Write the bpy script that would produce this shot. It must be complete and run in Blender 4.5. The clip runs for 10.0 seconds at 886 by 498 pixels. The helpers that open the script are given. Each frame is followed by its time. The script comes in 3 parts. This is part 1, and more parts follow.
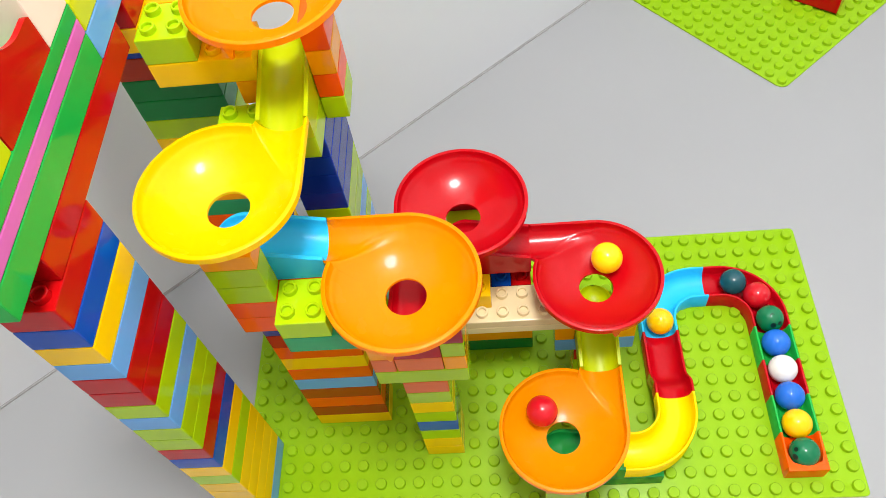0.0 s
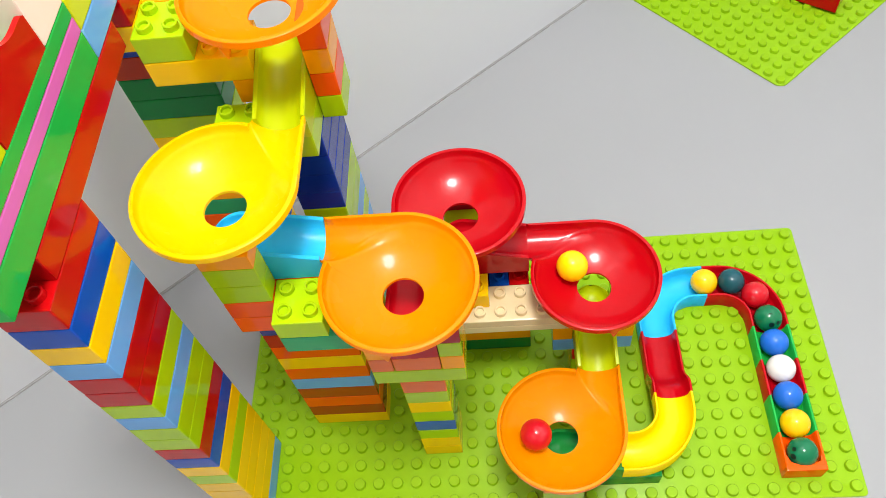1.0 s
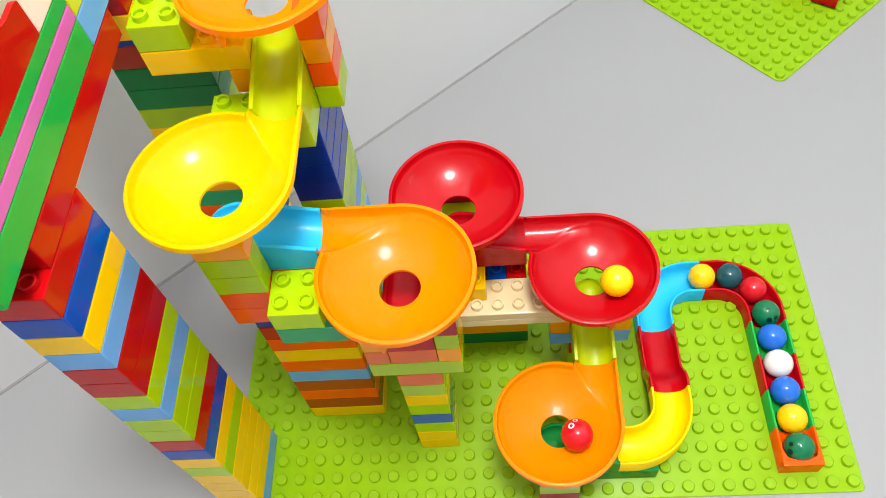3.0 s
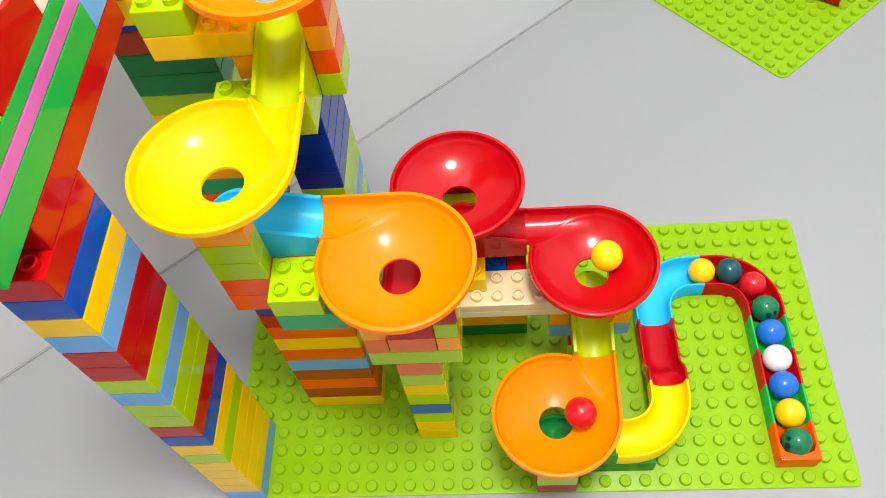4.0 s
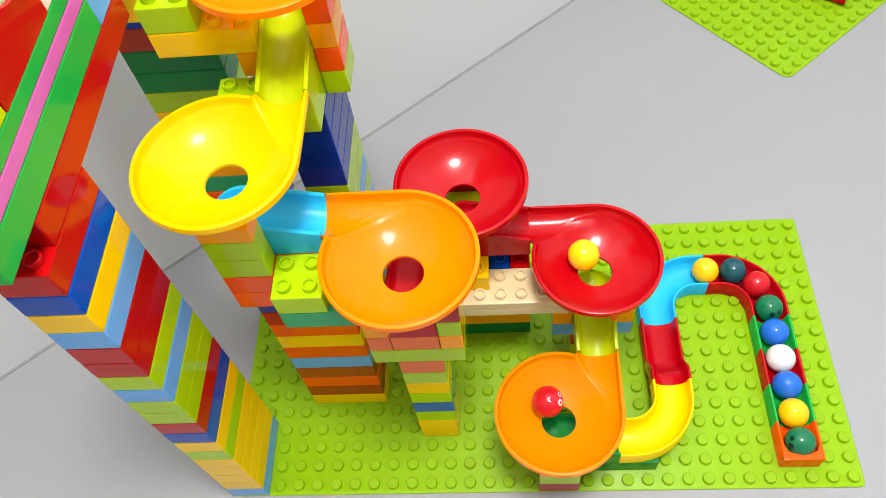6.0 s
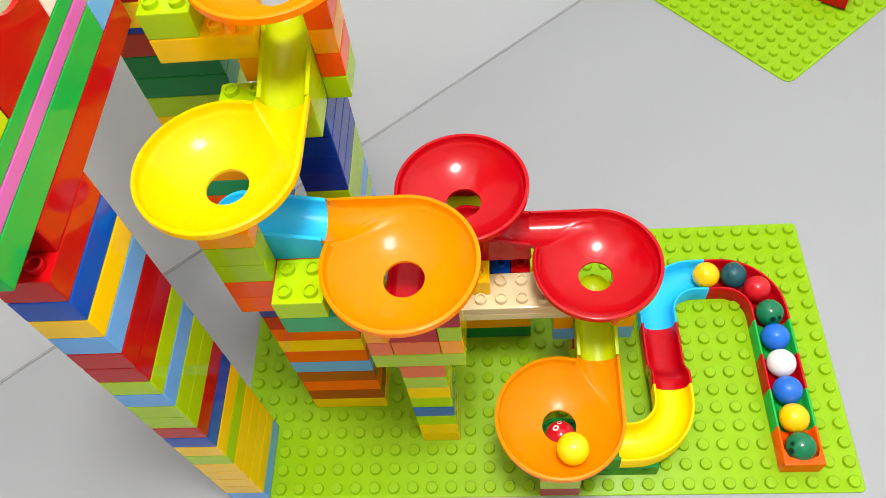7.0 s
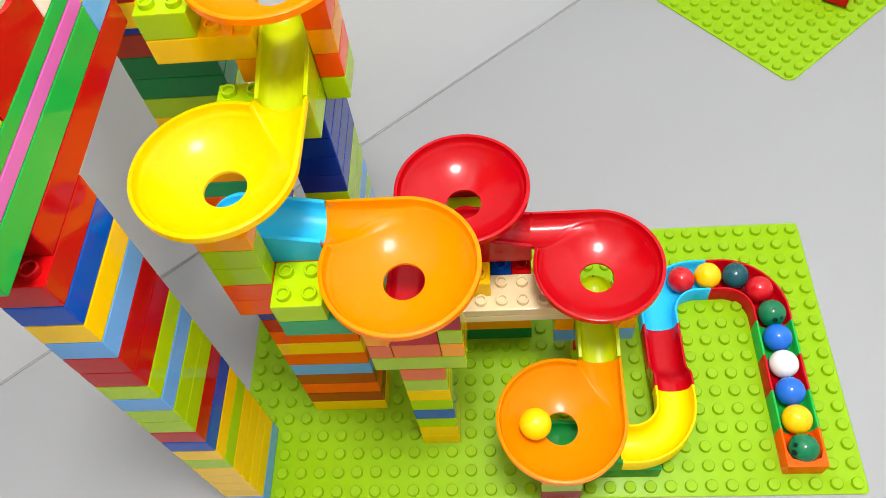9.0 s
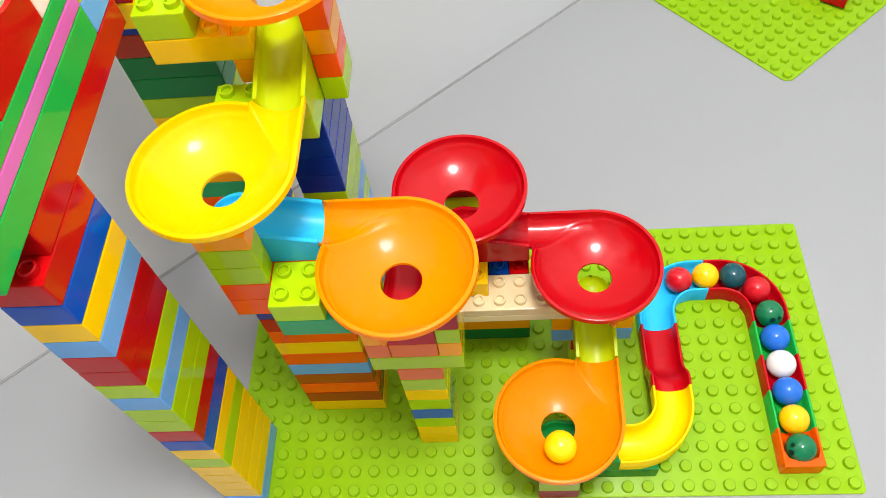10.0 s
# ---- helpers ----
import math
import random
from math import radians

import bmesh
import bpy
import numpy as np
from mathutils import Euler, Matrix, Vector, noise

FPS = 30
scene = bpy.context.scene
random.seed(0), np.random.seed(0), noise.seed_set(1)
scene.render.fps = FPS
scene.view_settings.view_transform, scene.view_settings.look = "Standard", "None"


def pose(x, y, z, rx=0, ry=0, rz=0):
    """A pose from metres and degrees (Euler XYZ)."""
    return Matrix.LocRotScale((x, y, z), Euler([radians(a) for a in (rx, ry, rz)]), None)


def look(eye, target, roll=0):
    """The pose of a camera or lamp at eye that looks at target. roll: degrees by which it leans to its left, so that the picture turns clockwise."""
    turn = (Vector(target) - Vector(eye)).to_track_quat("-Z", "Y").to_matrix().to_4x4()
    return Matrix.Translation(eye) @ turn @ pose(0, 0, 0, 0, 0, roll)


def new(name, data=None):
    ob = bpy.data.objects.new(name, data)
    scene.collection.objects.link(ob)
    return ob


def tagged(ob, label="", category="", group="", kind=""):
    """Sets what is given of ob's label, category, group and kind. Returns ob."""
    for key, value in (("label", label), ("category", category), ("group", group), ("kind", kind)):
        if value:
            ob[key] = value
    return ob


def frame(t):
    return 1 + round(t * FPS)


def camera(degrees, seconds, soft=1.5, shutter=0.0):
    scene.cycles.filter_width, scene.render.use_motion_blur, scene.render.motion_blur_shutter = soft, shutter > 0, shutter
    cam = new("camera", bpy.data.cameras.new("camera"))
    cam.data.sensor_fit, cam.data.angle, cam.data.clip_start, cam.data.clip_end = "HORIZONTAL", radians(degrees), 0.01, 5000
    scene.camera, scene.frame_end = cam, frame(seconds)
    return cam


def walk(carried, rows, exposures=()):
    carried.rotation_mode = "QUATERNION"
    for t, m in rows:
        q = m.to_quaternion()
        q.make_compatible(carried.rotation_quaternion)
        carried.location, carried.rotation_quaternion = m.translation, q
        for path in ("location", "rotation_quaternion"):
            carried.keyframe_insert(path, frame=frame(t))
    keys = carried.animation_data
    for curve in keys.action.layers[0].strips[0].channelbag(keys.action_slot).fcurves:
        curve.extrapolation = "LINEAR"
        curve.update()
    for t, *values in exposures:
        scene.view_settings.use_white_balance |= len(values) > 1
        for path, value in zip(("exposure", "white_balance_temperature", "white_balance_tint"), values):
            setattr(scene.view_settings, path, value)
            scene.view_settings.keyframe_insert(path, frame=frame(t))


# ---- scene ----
cam = camera(58.1, 10.0, soft=0.8)
PATH = [
    (0, (0.241, -0.175, 0.666), (0.073, 0.91, -1.006), -11.0),
    (0.5, (0.241, -0.175, 0.664), (0.073, 0.908, -1.008), -11.0),
    (1, (0.242, -0.174, 0.665), (0.076, 0.909, -1.009), -10.9),
    (1.5, (0.242, -0.174, 0.665), (0.079, 0.908, -1.009), -10.7),
    (2, (0.243, -0.173, 0.664), (0.078, 0.905, -1.013), -10.8),
    (2.5, (0.242, -0.173, 0.663), (0.079, 0.903, -1.015), -10.7),
    (4, (0.242, -0.18, 0.659), (0.079, 0.89, -1.023), -9.9),
    (4.5, (0.242, -0.179, 0.659), (0.076, 0.889, -1.023), -9.9),
    (5, (0.242, -0.18, 0.658), (0.074, 0.888, -1.025), -10.1),
    (5.5, (0.242, -0.181, 0.658), (0.072, 0.887, -1.025), -10.1),
    (7, (0.242, -0.179, 0.66), (0.069, 0.893, -1.02), -10.0),
    (7.5, (0.242, -0.179, 0.659), (0.07, 0.897, -1.018), -10.0),
    (8, (0.241, -0.177, 0.659), (0.07, 0.898, -1.018), -10.0),
    (8.5, (0.24, -0.176, 0.657), (0.072, 0.898, -1.022), -10.0),
    (9, (0.241, -0.175, 0.657), (0.07, 0.895, -1.024), -10.1),
    (9.5, (0.243, -0.177, 0.657), (0.071, 0.894, -1.023), -10.2),
    (10, (0.243, -0.176, 0.658), (0.071, 0.895, -1.023), -10.1),
]
walk(cam, [(t, look(eye, target, roll)) for t, eye, target, roll in PATH])

# ---- units: one stud pitch, one brick height ----
P, U = 0.016, 0.0192

# ---- world, lamps ----
world = bpy.data.worlds.new("room_air")
scene.world = world
world.use_nodes = True
world.node_tree.nodes["Background"].inputs[0].default_value = (0.9, 0.95, 1.0, 1)
world.node_tree.nodes["Background"].inputs[1].default_value = 0.3

# one overhead lamp lights the closed room; globe shape and low height are invented
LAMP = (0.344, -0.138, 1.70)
bulb = bpy.data.lights.new("overhead_lamp", "POINT")
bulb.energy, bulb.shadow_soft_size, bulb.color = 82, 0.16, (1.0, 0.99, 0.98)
new("overhead_lamp", bulb).location = LAMP
ROOM = radians(39.4)
RX, RY = Vector((math.cos(ROOM), math.sin(ROOM), 0)), Vector((-math.sin(ROOM), math.cos(ROOM), 0))
CORNER = Vector((5.5 * P, 24.2 * P, 0))


# ---- materials ----
def lin(r, g, b):
    return tuple((c / 255 / 12.92 if c < 10 else ((c / 255 + 0.055) / 1.055) ** 2.4) for c in (r, g, b)) + (1,)


def plastic(name, rgb, rough=0.07, through_light=0.0, mottled=0.04, coat=0.05, spec=0.2, coat_rough=0.03):
    mat = bpy.data.materials.new(name)
    mat.use_nodes = True
    nt = mat.node_tree
    b = nt.nodes["Principled BSDF"]
    c = lin(*rgb)
    geo = nt.nodes.new("ShaderNodeTexCoord")
    n1 = nt.nodes.new("ShaderNodeTexNoise")
    n1.inputs["Scale"].default_value, n1.inputs["Detail"].default_value = 45, 3
    n2 = nt.nodes.new("ShaderNodeTexNoise")
    n2.inputs["Scale"].default_value, n2.inputs["Detail"].default_value = 420, 5
    nt.links.new(geo.outputs["Object"], n1.inputs["Vector"])
    nt.links.new(geo.outputs["Object"], n2.inputs["Vector"])
    info = nt.nodes.new("ShaderNodeObjectInfo")
    add = nt.nodes.new("ShaderNodeMath")
    add.operation = "ADD"
    nt.links.new(n1.outputs["Fac"], add.inputs[0])
    nt.links.new(info.outputs["Random"], add.inputs[1])
    ramp = nt.nodes.new("ShaderNodeMapRange")
    ramp.inputs["From Min"].default_value, ramp.inputs["From Max"].default_value = 0.2, 1.8
    ramp.inputs["To Min"].default_value, ramp.inputs["To Max"].default_value = 1 - mottled * 1.6, 1 + mottled
    nt.links.new(add.outputs[0], ramp.inputs["Value"])
    mix = nt.nodes.new("ShaderNodeVectorMath")
    mix.operation = "SCALE"
    mix.inputs[0].default_value = c[:3]
    nt.links.new(ramp.outputs["Result"], mix.inputs["Scale"])
    nt.links.new(mix.outputs["Vector"], b.inputs["Base Color"])
    r2 = nt.nodes.new("ShaderNodeMapRange")
    r2.inputs["To Min"].default_value, r2.inputs["To Max"].default_value = rough * 0.8, rough * 1.35
    nt.links.new(n1.outputs["Fac"], r2.inputs["Value"])
    nt.links.new(r2.outputs["Result"], b.inputs["Roughness"])
    bump = nt.nodes.new("ShaderNodeBump")
    bump.inputs["Strength"].default_value, bump.inputs["Distance"].default_value = 0.008, 0.0002
    nt.links.new(n2.outputs["Fac"], bump.inputs["Height"])
    nt.links.new(bump.outputs["Normal"], b.inputs["Normal"])
    b.inputs["IOR"].default_value = 1.47
    b.inputs["Specular IOR Level"].default_value = spec
    b.inputs["Coat IOR"].default_value = 1.4
    b.inputs["Coat Weight"].default_value, b.inputs["Coat Roughness"].default_value = coat, coat_rough
    if through_light:
        # thin walls let part of the light through
        thin = nt.nodes.new("ShaderNodeBsdfTranslucent")
        nt.links.new(mix.outputs["Vector"], thin.inputs["Color"])
        blend = nt.nodes.new("ShaderNodeMixShader")
        blend.inputs["Fac"].default_value = through_light
        nt.links.new(b.outputs["BSDF"], blend.inputs[1])
        nt.links.new(thin.outputs["BSDF"], blend.inputs[2])
        nt.links.new(blend.outputs["Shader"], nt.nodes["Material Output"].inputs["Surface"])
    return mat


def surface(name, rgb, rough, amount=0.06, scale=3.0, bump_d=0.0003):
    mat = plastic(name, rgb, rough, 0, amount, 0.0)
    for n in mat.node_tree.nodes:
        if n.type == "TEX_NOISE":
            n.inputs["Scale"].default_value = scale if n.inputs["Scale"].default_value < 100 else 160
        if n.type == "BUMP":
            n.inputs["Distance"].default_value = bump_d
    return mat


M = dict(
    lime=plastic("lime_plastic", (172, 208, 12)), plate=plastic("lime_baseplate_plastic", (138, 180, 14), 0.34, 0, 0.05, 0.0),
    yellow=plastic("yellow_plastic", (255, 205, 4)), amber=plastic("amber_plastic", (255, 166, 4)),
    orange=plastic("orange_plastic", (250, 88, 4)), red=plastic("red_plastic", (188, 10, 14)),
    brown=plastic("rust_red_plastic", (172, 50, 14)), maroon=plastic("crimson_plastic", (168, 14, 34)),
    salmon=plastic("salmon_plastic", (232, 110, 44)), blue=plastic("blue_plastic", (8, 76, 178)),
    navy=plastic("dark_blue_plastic", (18, 54, 150)), sky=plastic("sky_blue_plastic", (104, 168, 228)),
    cyan=plastic("cyan_plastic", (40, 186, 240), 0.3, 0, 0.04, 0.05, 0.25), teal=plastic("sea_green_plastic", (46, 158, 96)),
    green=plastic("green_plastic", (28, 170, 66)), forest=plastic("forest_green_plastic", (18, 126, 54)),
    pink=plastic("pink_plastic", (214, 100, 178)), tan=plastic("cream_plastic", (234, 214, 168)),
    cream=plastic("pale_cream_plastic", (246, 228, 208)), acid=plastic("yellow_green_plastic", (196, 212, 20)),
    funnel_orange=plastic("bright_orange_plastic", (255, 164, 0), 0.25, 0.4, 0.03, 0.3, 0.16), funnel_yellow=plastic("bright_yellow_plastic", (255, 221, 0), 0.25, 0.34, 0.03, 0.3, 0.16),
    funnel_red=plastic("bright_red_plastic", (192, 3, 17), 0.22, 0.1, 0.03, 0.36, 0.2), chute_lime=plastic("acid_lime_plastic", (190, 208, 2), 0.3, 0.16, 0.04, 0.05, 0.2),
    track_yellow=plastic("track_yellow_plastic", (255, 218, 0), 0.2, 0.1), track_red=plastic("track_red_plastic", (190, 6, 22), 0.09, 0.06),
    white=plastic("white_plastic", (224, 220, 216), 0.16), ball_green=plastic("deep_green_plastic", (8, 112, 70), 0.1, 0, 0.03, 0.1, 0.5),
    ball_teal=plastic("dark_teal_plastic", (12, 74, 84), 0.1, 0, 0.03, 0.1, 0.5), ball_yellow=plastic("ball_yellow_plastic", (255, 196, 4), 0.1, 0, 0.03, 0.1, 0.5), ball_lemon=plastic("ball_lemon_plastic", (255, 214, 6), 0.1, 0, 0.03, 0.1, 0.5),
    ball_blue=plastic("ball_blue_plastic", (26, 104, 206), 0.1, 0, 0.03, 0.1, 0.5), ball_red=plastic("ball_red_plastic", (200, 14, 30), 0.1, 0, 0.03, 0.1, 0.5),
    print_white=plastic("white_print", (238, 226, 226), 0.4), print_dark=plastic("dark_print", (4, 40, 28), 0.4),
    joint=surface("grey_joint_filler", (172, 171, 170), 0.7),
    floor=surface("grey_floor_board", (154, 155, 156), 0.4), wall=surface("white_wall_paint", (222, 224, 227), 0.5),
    # grey of the unseen walls, picked for how much light it bounces
    unseen_wall=surface("bounce_grey_paint", (166, 163, 160), 0.7), ceiling=surface("ceiling_paint", (242, 242, 240), 0.8), frame=surface("lamp_fitting_paint", (230, 230, 230), 0.4),
)


# ---- mesh helpers ----
def link_mesh(name, me, parent=None, m=None, label=""):
    ob = new(name, me)
    if parent:
        ob.parent = parent
    if m is not None:
        ob.matrix_basis = m
    return tagged(ob, label)


def finish(bm, name, mat, smooth=35, flat_over=None):
    me = bpy.data.meshes.new(name)
    bmesh.ops.recalc_face_normals(bm, faces=bm.faces)
    bm.to_mesh(me)
    bm.free()
    me.materials.append(mat)
    if smooth:
        me.shade_smooth()
        me.set_sharp_from_angle(angle=radians(smooth))
    if flat_over:
        for poly in me.polygons:
            if poly.area > flat_over:
                poly.use_smooth = False
    return me


def part(name, bm, mat, parent, label="", m=None, smooth=35, flat_over=None):
    return link_mesh(name, finish(bm, name, mat, smooth, flat_over), parent, m, label)


def empty(name, x=0, y=0, z=0):
    ob = new(name)
    ob.empty_display_size = 0.02
    ob.location = (x * P, y * P, z * U)
    return ob


def add_box(bm, x0, y0, z0, x1, y1, z1, bevel=0.0):
    r = bmesh.ops.create_cube(bm, size=1)
    bmesh.ops.transform(bm, verts=r["verts"], matrix=Matrix.Translation(((x0 + x1) / 2, (y0 + y1) / 2, (z0 + z1) / 2)) @ Matrix.Diagonal((x1 - x0, y1 - y0, z1 - z0, 1)))
    if bevel:
        edges = list({e for v in r["verts"] for e in v.link_edges})
        bmesh.ops.bevel(bm, geom=edges, offset=bevel, segments=2, profile=0.6, affect="EDGES")


def ring_section(bm, prof, n=20, centre=(0, 0), closed=False):
    """Turns a list of (radius, z) about the upright through centre."""
    rows = []
    for k in range(n):
        a = 2 * math.pi * k / n
        rows.append([bm.verts.new((centre[0] + r * math.cos(a), centre[1] + r * math.sin(a), z)) for r, z in prof])
    m = len(prof)
    for k in range(n):
        a, b = rows[k], rows[(k + 1) % n]
        for i in range(m if closed else m - 1):
            j = (i + 1) % m
            bm.faces.new((a[i], b[i], b[j], a[j]))
    return rows


def add_stud(bm, x, y, z, hollow=True, h=0.0042, r=0.0047, n=18):
    if hollow:
        ring_section(bm, [(r, z - 0.0003), (r, z + h - 0.0005), (r - 0.0005, z + h), (r - 0.0012, z + h), (r - 0.0016, z + h - 0.0005), (r - 0.0016, z + h - 0.0026), (0.0001, z + h - 0.0026)], n, (x, y))
    else:
        ring_section(bm, [(r + 0.0003, z - 0.0001), (r, z + h - 0.0006), (r - 0.0005, z + h), (0.0001, z + h)], n, (x, y))


BRICKS, STUDS = {}, {}


def brick(parent, x0, y0, z0, nx, ny, colour, h=1.0, studs=()):
    """One moulded brick, nx by ny studs and h brick heights; studs: which cells show a stud."""
    studs = tuple(studs)
    key = (nx, ny, h, colour)
    if key not in BRICKS:
        bm = bmesh.new()
        g = 0.00016
        add_box(bm, g, g, 0.0001, nx * P - g, ny * P - g, h * U - 0.0001, 0.001)
        BRICKS[key] = finish(bm, "brick", M[colour], 35, 4e-5)
    if studs and colour not in STUDS:
        bm = bmesh.new()
        add_stud(bm, 0, 0, 0)
        STUDS[colour] = finish(bm, "stud", M[colour], 35)
    o = parent.location
    ob = link_mesh("brick", BRICKS[key], parent, Matrix.Translation((x0 * P - o.x, y0 * P - o.y, z0 * U - o.z)))
    for i, j in studs:
        link_mesh("stud", STUDS[colour], ob, Matrix.Translation(((i + 0.5) * P, (j + 0.5) * P, h * U)))
    return ob


def all_studs(nx, ny):
    return [(i, j) for i in range(nx) for j in range(ny)]


# ---- room ----
def slab(name, w, d, h, mat, label, category, m):
    bm = bmesh.new()
    add_box(bm, 0, 0, 0, w, d, h, 0.002)
    ob = link_mesh(name, finish(bm, name, mat, 0), None, m)
    return tagged(ob, label, category, kind="structure")


def room():
    turn = Matrix.Rotation(ROOM, 4, "Z")

    def at(u, v, z):
        return Matrix.Translation(CORNER + RX * u + RY * v + Vector((0, 0, z))) @ turn
    slab("floor", 2.4, 1.75, 0.05, M["floor"], "smooth pale grey laminate floor with a soft sheen", "floor", at(-1.4, -1.75, -0.0515))
    slab("wall_back", 2.4, 0.1, 2.5, M["wall"], "plain white painted wall meeting the grey floor", "wall", at(-1.4, 0.0, -0.05))
    # unseen walls, placed and toned to shape the fill light on the bricks
    slab("wall_front", 2.4, 0.1, 2.5, M["unseen_wall"], "unseen front wall of the room, greyed to set the fill light", "wall", at(-1.4, -1.85, -0.05))
    slab("wall_side", 0.1, 1.75, 2.5, M["unseen_wall"], "unseen side wall of the room, greyed to set the fill light", "wall", at(-1.5, -1.75, -0.05))
    slab("wall_end", 0.1, 1.75, 2.5, M["wall"], "unseen white end wall of the room, set near to bounce light", "wall", at(1.0, -1.75, -0.05))
    slab("ceiling", 2.6, 1.95, 0.1, M["ceiling"], "plain white painted ceiling", "ceiling", at(-1.5, -1.85, 2.45))
    # unseen made-up cord and holder for the light to hang from
    lamp = empty("unseen_lamp_cord")
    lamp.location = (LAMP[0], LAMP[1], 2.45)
    tagged(lamp, "made-up white cord and holder above the light, never in view", "lamp")
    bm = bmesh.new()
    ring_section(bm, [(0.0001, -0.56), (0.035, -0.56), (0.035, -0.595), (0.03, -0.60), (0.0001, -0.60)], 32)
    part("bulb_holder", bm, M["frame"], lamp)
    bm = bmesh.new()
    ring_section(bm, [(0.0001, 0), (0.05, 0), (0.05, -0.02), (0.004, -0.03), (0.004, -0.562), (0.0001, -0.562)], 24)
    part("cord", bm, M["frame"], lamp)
    slab("trim", 2.4, 0.0022, 0.0006, M["joint"], "thin grey joint between floor and wall", "trim", at(-1.4, -0.0022, -0.0017))


room()


# ---- baseplates ----
def baseplate(nx, ny, label, m, wide, deep, corner=0.004):
    base = new("baseplate")
    base.matrix_basis = m
    tagged(base, label, "baseplate", "lime baseplates")
    bm = bmesh.new()
    pts = []
    for cx, cy, a0 in ((nx * P - corner, ny * P - corner, 0), (corner, ny * P - corner, 90), (corner, corner, 180), (nx * P - corner, corner, 270)):
        for k in range(7):
            a = radians(a0 + 15 * k)
            pts.append((cx + corner * math.cos(a), cy + corner * math.sin(a)))
    rings = []
    for inset, z in ((0.0, -0.0012), (0.0, -0.0004), (0.0005, 0.0)):
        rings.append([bm.verts.new((x + (inset if x < nx * P / 2 else -inset), y + (inset if y < ny * P / 2 else -inset), z)) for x, y in pts])
    for a, b in zip(rings, rings[1:]):
        for i in range(len(pts)):
            j = (i + 1) % len(pts)
            bm.faces.new((a[i], a[j], b[j], b[i]))
    bm.faces.new(rings[-1])
    bm.faces.new(rings[0][::-1])
    part("plate", bm, M["plate"], base)
    # the studs of the stretch nearest to the walk are parts, the rest one mesh
    bm = bmesh.new()
    add_stud(bm, 0, 0, 0, False, 0.0034, 0.0047, 16)
    one = finish(bm, "stud", M["plate"], 35)
    bm = bmesh.new()
    for i in range(nx):
        for j in range(ny):
            if i < wide and j < deep:
                link_mesh("stud", one, base, Matrix.Translation(((i + 0.5) * P, (j + 0.5) * P, 0)))
            else:
                add_stud(bm, (i + 0.5) * P, (j + 0.5) * P, 0, False, 0.0034, 0.0047, 16)
    tagged(part("studs", bm, M["plate"], base), kind="stuff")
    return base


baseplate(32, 16, "lime green studded baseplate lying on the grey floor", pose(0, 0, 0), 32, 9)
baseplate(32, 16, "lime green studded baseplate lying turned on the floor", pose(34.08 * P, 27.2 * P, 0, 0, 0, 40.3), 18, 16, 0.010)


# ---- brick towers ----
def tower(label, x, y, group="brick towers"):
    return tagged(empty("brick_tower", x, y, 0), label, "brick tower", group)


def left_tower():
    t = tower("tall narrow tower of multicoloured toy bricks on the baseplate edge", 0, 0)
    order = ["sky", "yellow", "yellow", "yellow", "yellow", "lime", "yellow", "blue", "red", "lime", "lime", "sky", "lime", "red", "red", "sky", "yellow", "blue"]
    for k, c in enumerate(order):
        brick(t, 0, 0, k, 2, 4, c)
    brick(t, 0, 0, 18, 2, 4, "red", 1, [(0, 0), (1, 0)])
    return t


def bridge_wall():
    t = tower("long bridge of red and green toy bricks with a pink ledge", 0, 1, "brick bridges")
    brick(t, 0, 1, 19, 2, 9.75, "red")
    brick(t, 0.6, 11.7, 18, 1.4, 2, "yellow"), brick(t, 0.6, 11.7, 19, 1.4, 2, "red")
    brick(t, 0, -1, 20, 2, 9.85, "green")
    brick(t, 0, -1, 21, 2, 9.85, "pink", 0.5)
    brick(t, 0, -1, 21.5, 2, 9.85, "green", 0.5)
    brick(t, 0, 8.85, 20, 2, 4, "sky")
    # widened layer and unseen stack above it, added to shade the wall behind
    brick(t, -2, 8.85, 21, 4, 4, "acid")
    for k, c in ((22, "yellow"), (23, "red"), (24, "lime")):
        brick(t, -2, 10.85, k, 4, 4, c)
    return t


def white_side_pieces():
    t = tower("row of red, cream and yellow toy bricks on a green ledge", 0, 3, "curved bricks")
    bm = bmesh.new()
    w, n = 3.86 * P, 30
    front = []
    for k in range(n + 1):
        u = k / n
        back = 3.86 * (1 - u)
        rise = min(0.9, 0.24 * max(0.0, back - 0.7) ** 2)
        end = 0.07 * max(0.0, (u - 0.95) / 0.05) ** 2
        front.append((u * w, U * (1.09 + rise - end)))
    a = [bm.verts.new((0.0, y, z)) for y, z in front] + [bm.verts.new((0.0, w, 0)), bm.verts.new((0.0, 0, 0))]
    b = [bm.verts.new((0.003, y, z)) for y, z in front] + [bm.verts.new((0.003, w, 0)), bm.verts.new((0.003, 0, 0))]
    bm.faces.new(a)
    bm.faces.new(b[::-1])
    for i in range(len(a)):
        j = (i + 1) % len(a)
        bm.faces.new((a[i], a[j], b[j], b[i]))
    o = t.location
    part("curved_brick", bm, M["red"], t, "red curved brick", Matrix.Translation((1.80 * P - o.x, 2.94 * P - o.y, 22.0 * U)))
    brick(t, 0, 6.82, 22.0, 2, 2, "cream", 2)
    brick(t, 0, -1, 22.0, 2, 3.9, "acid", 1)
    return t


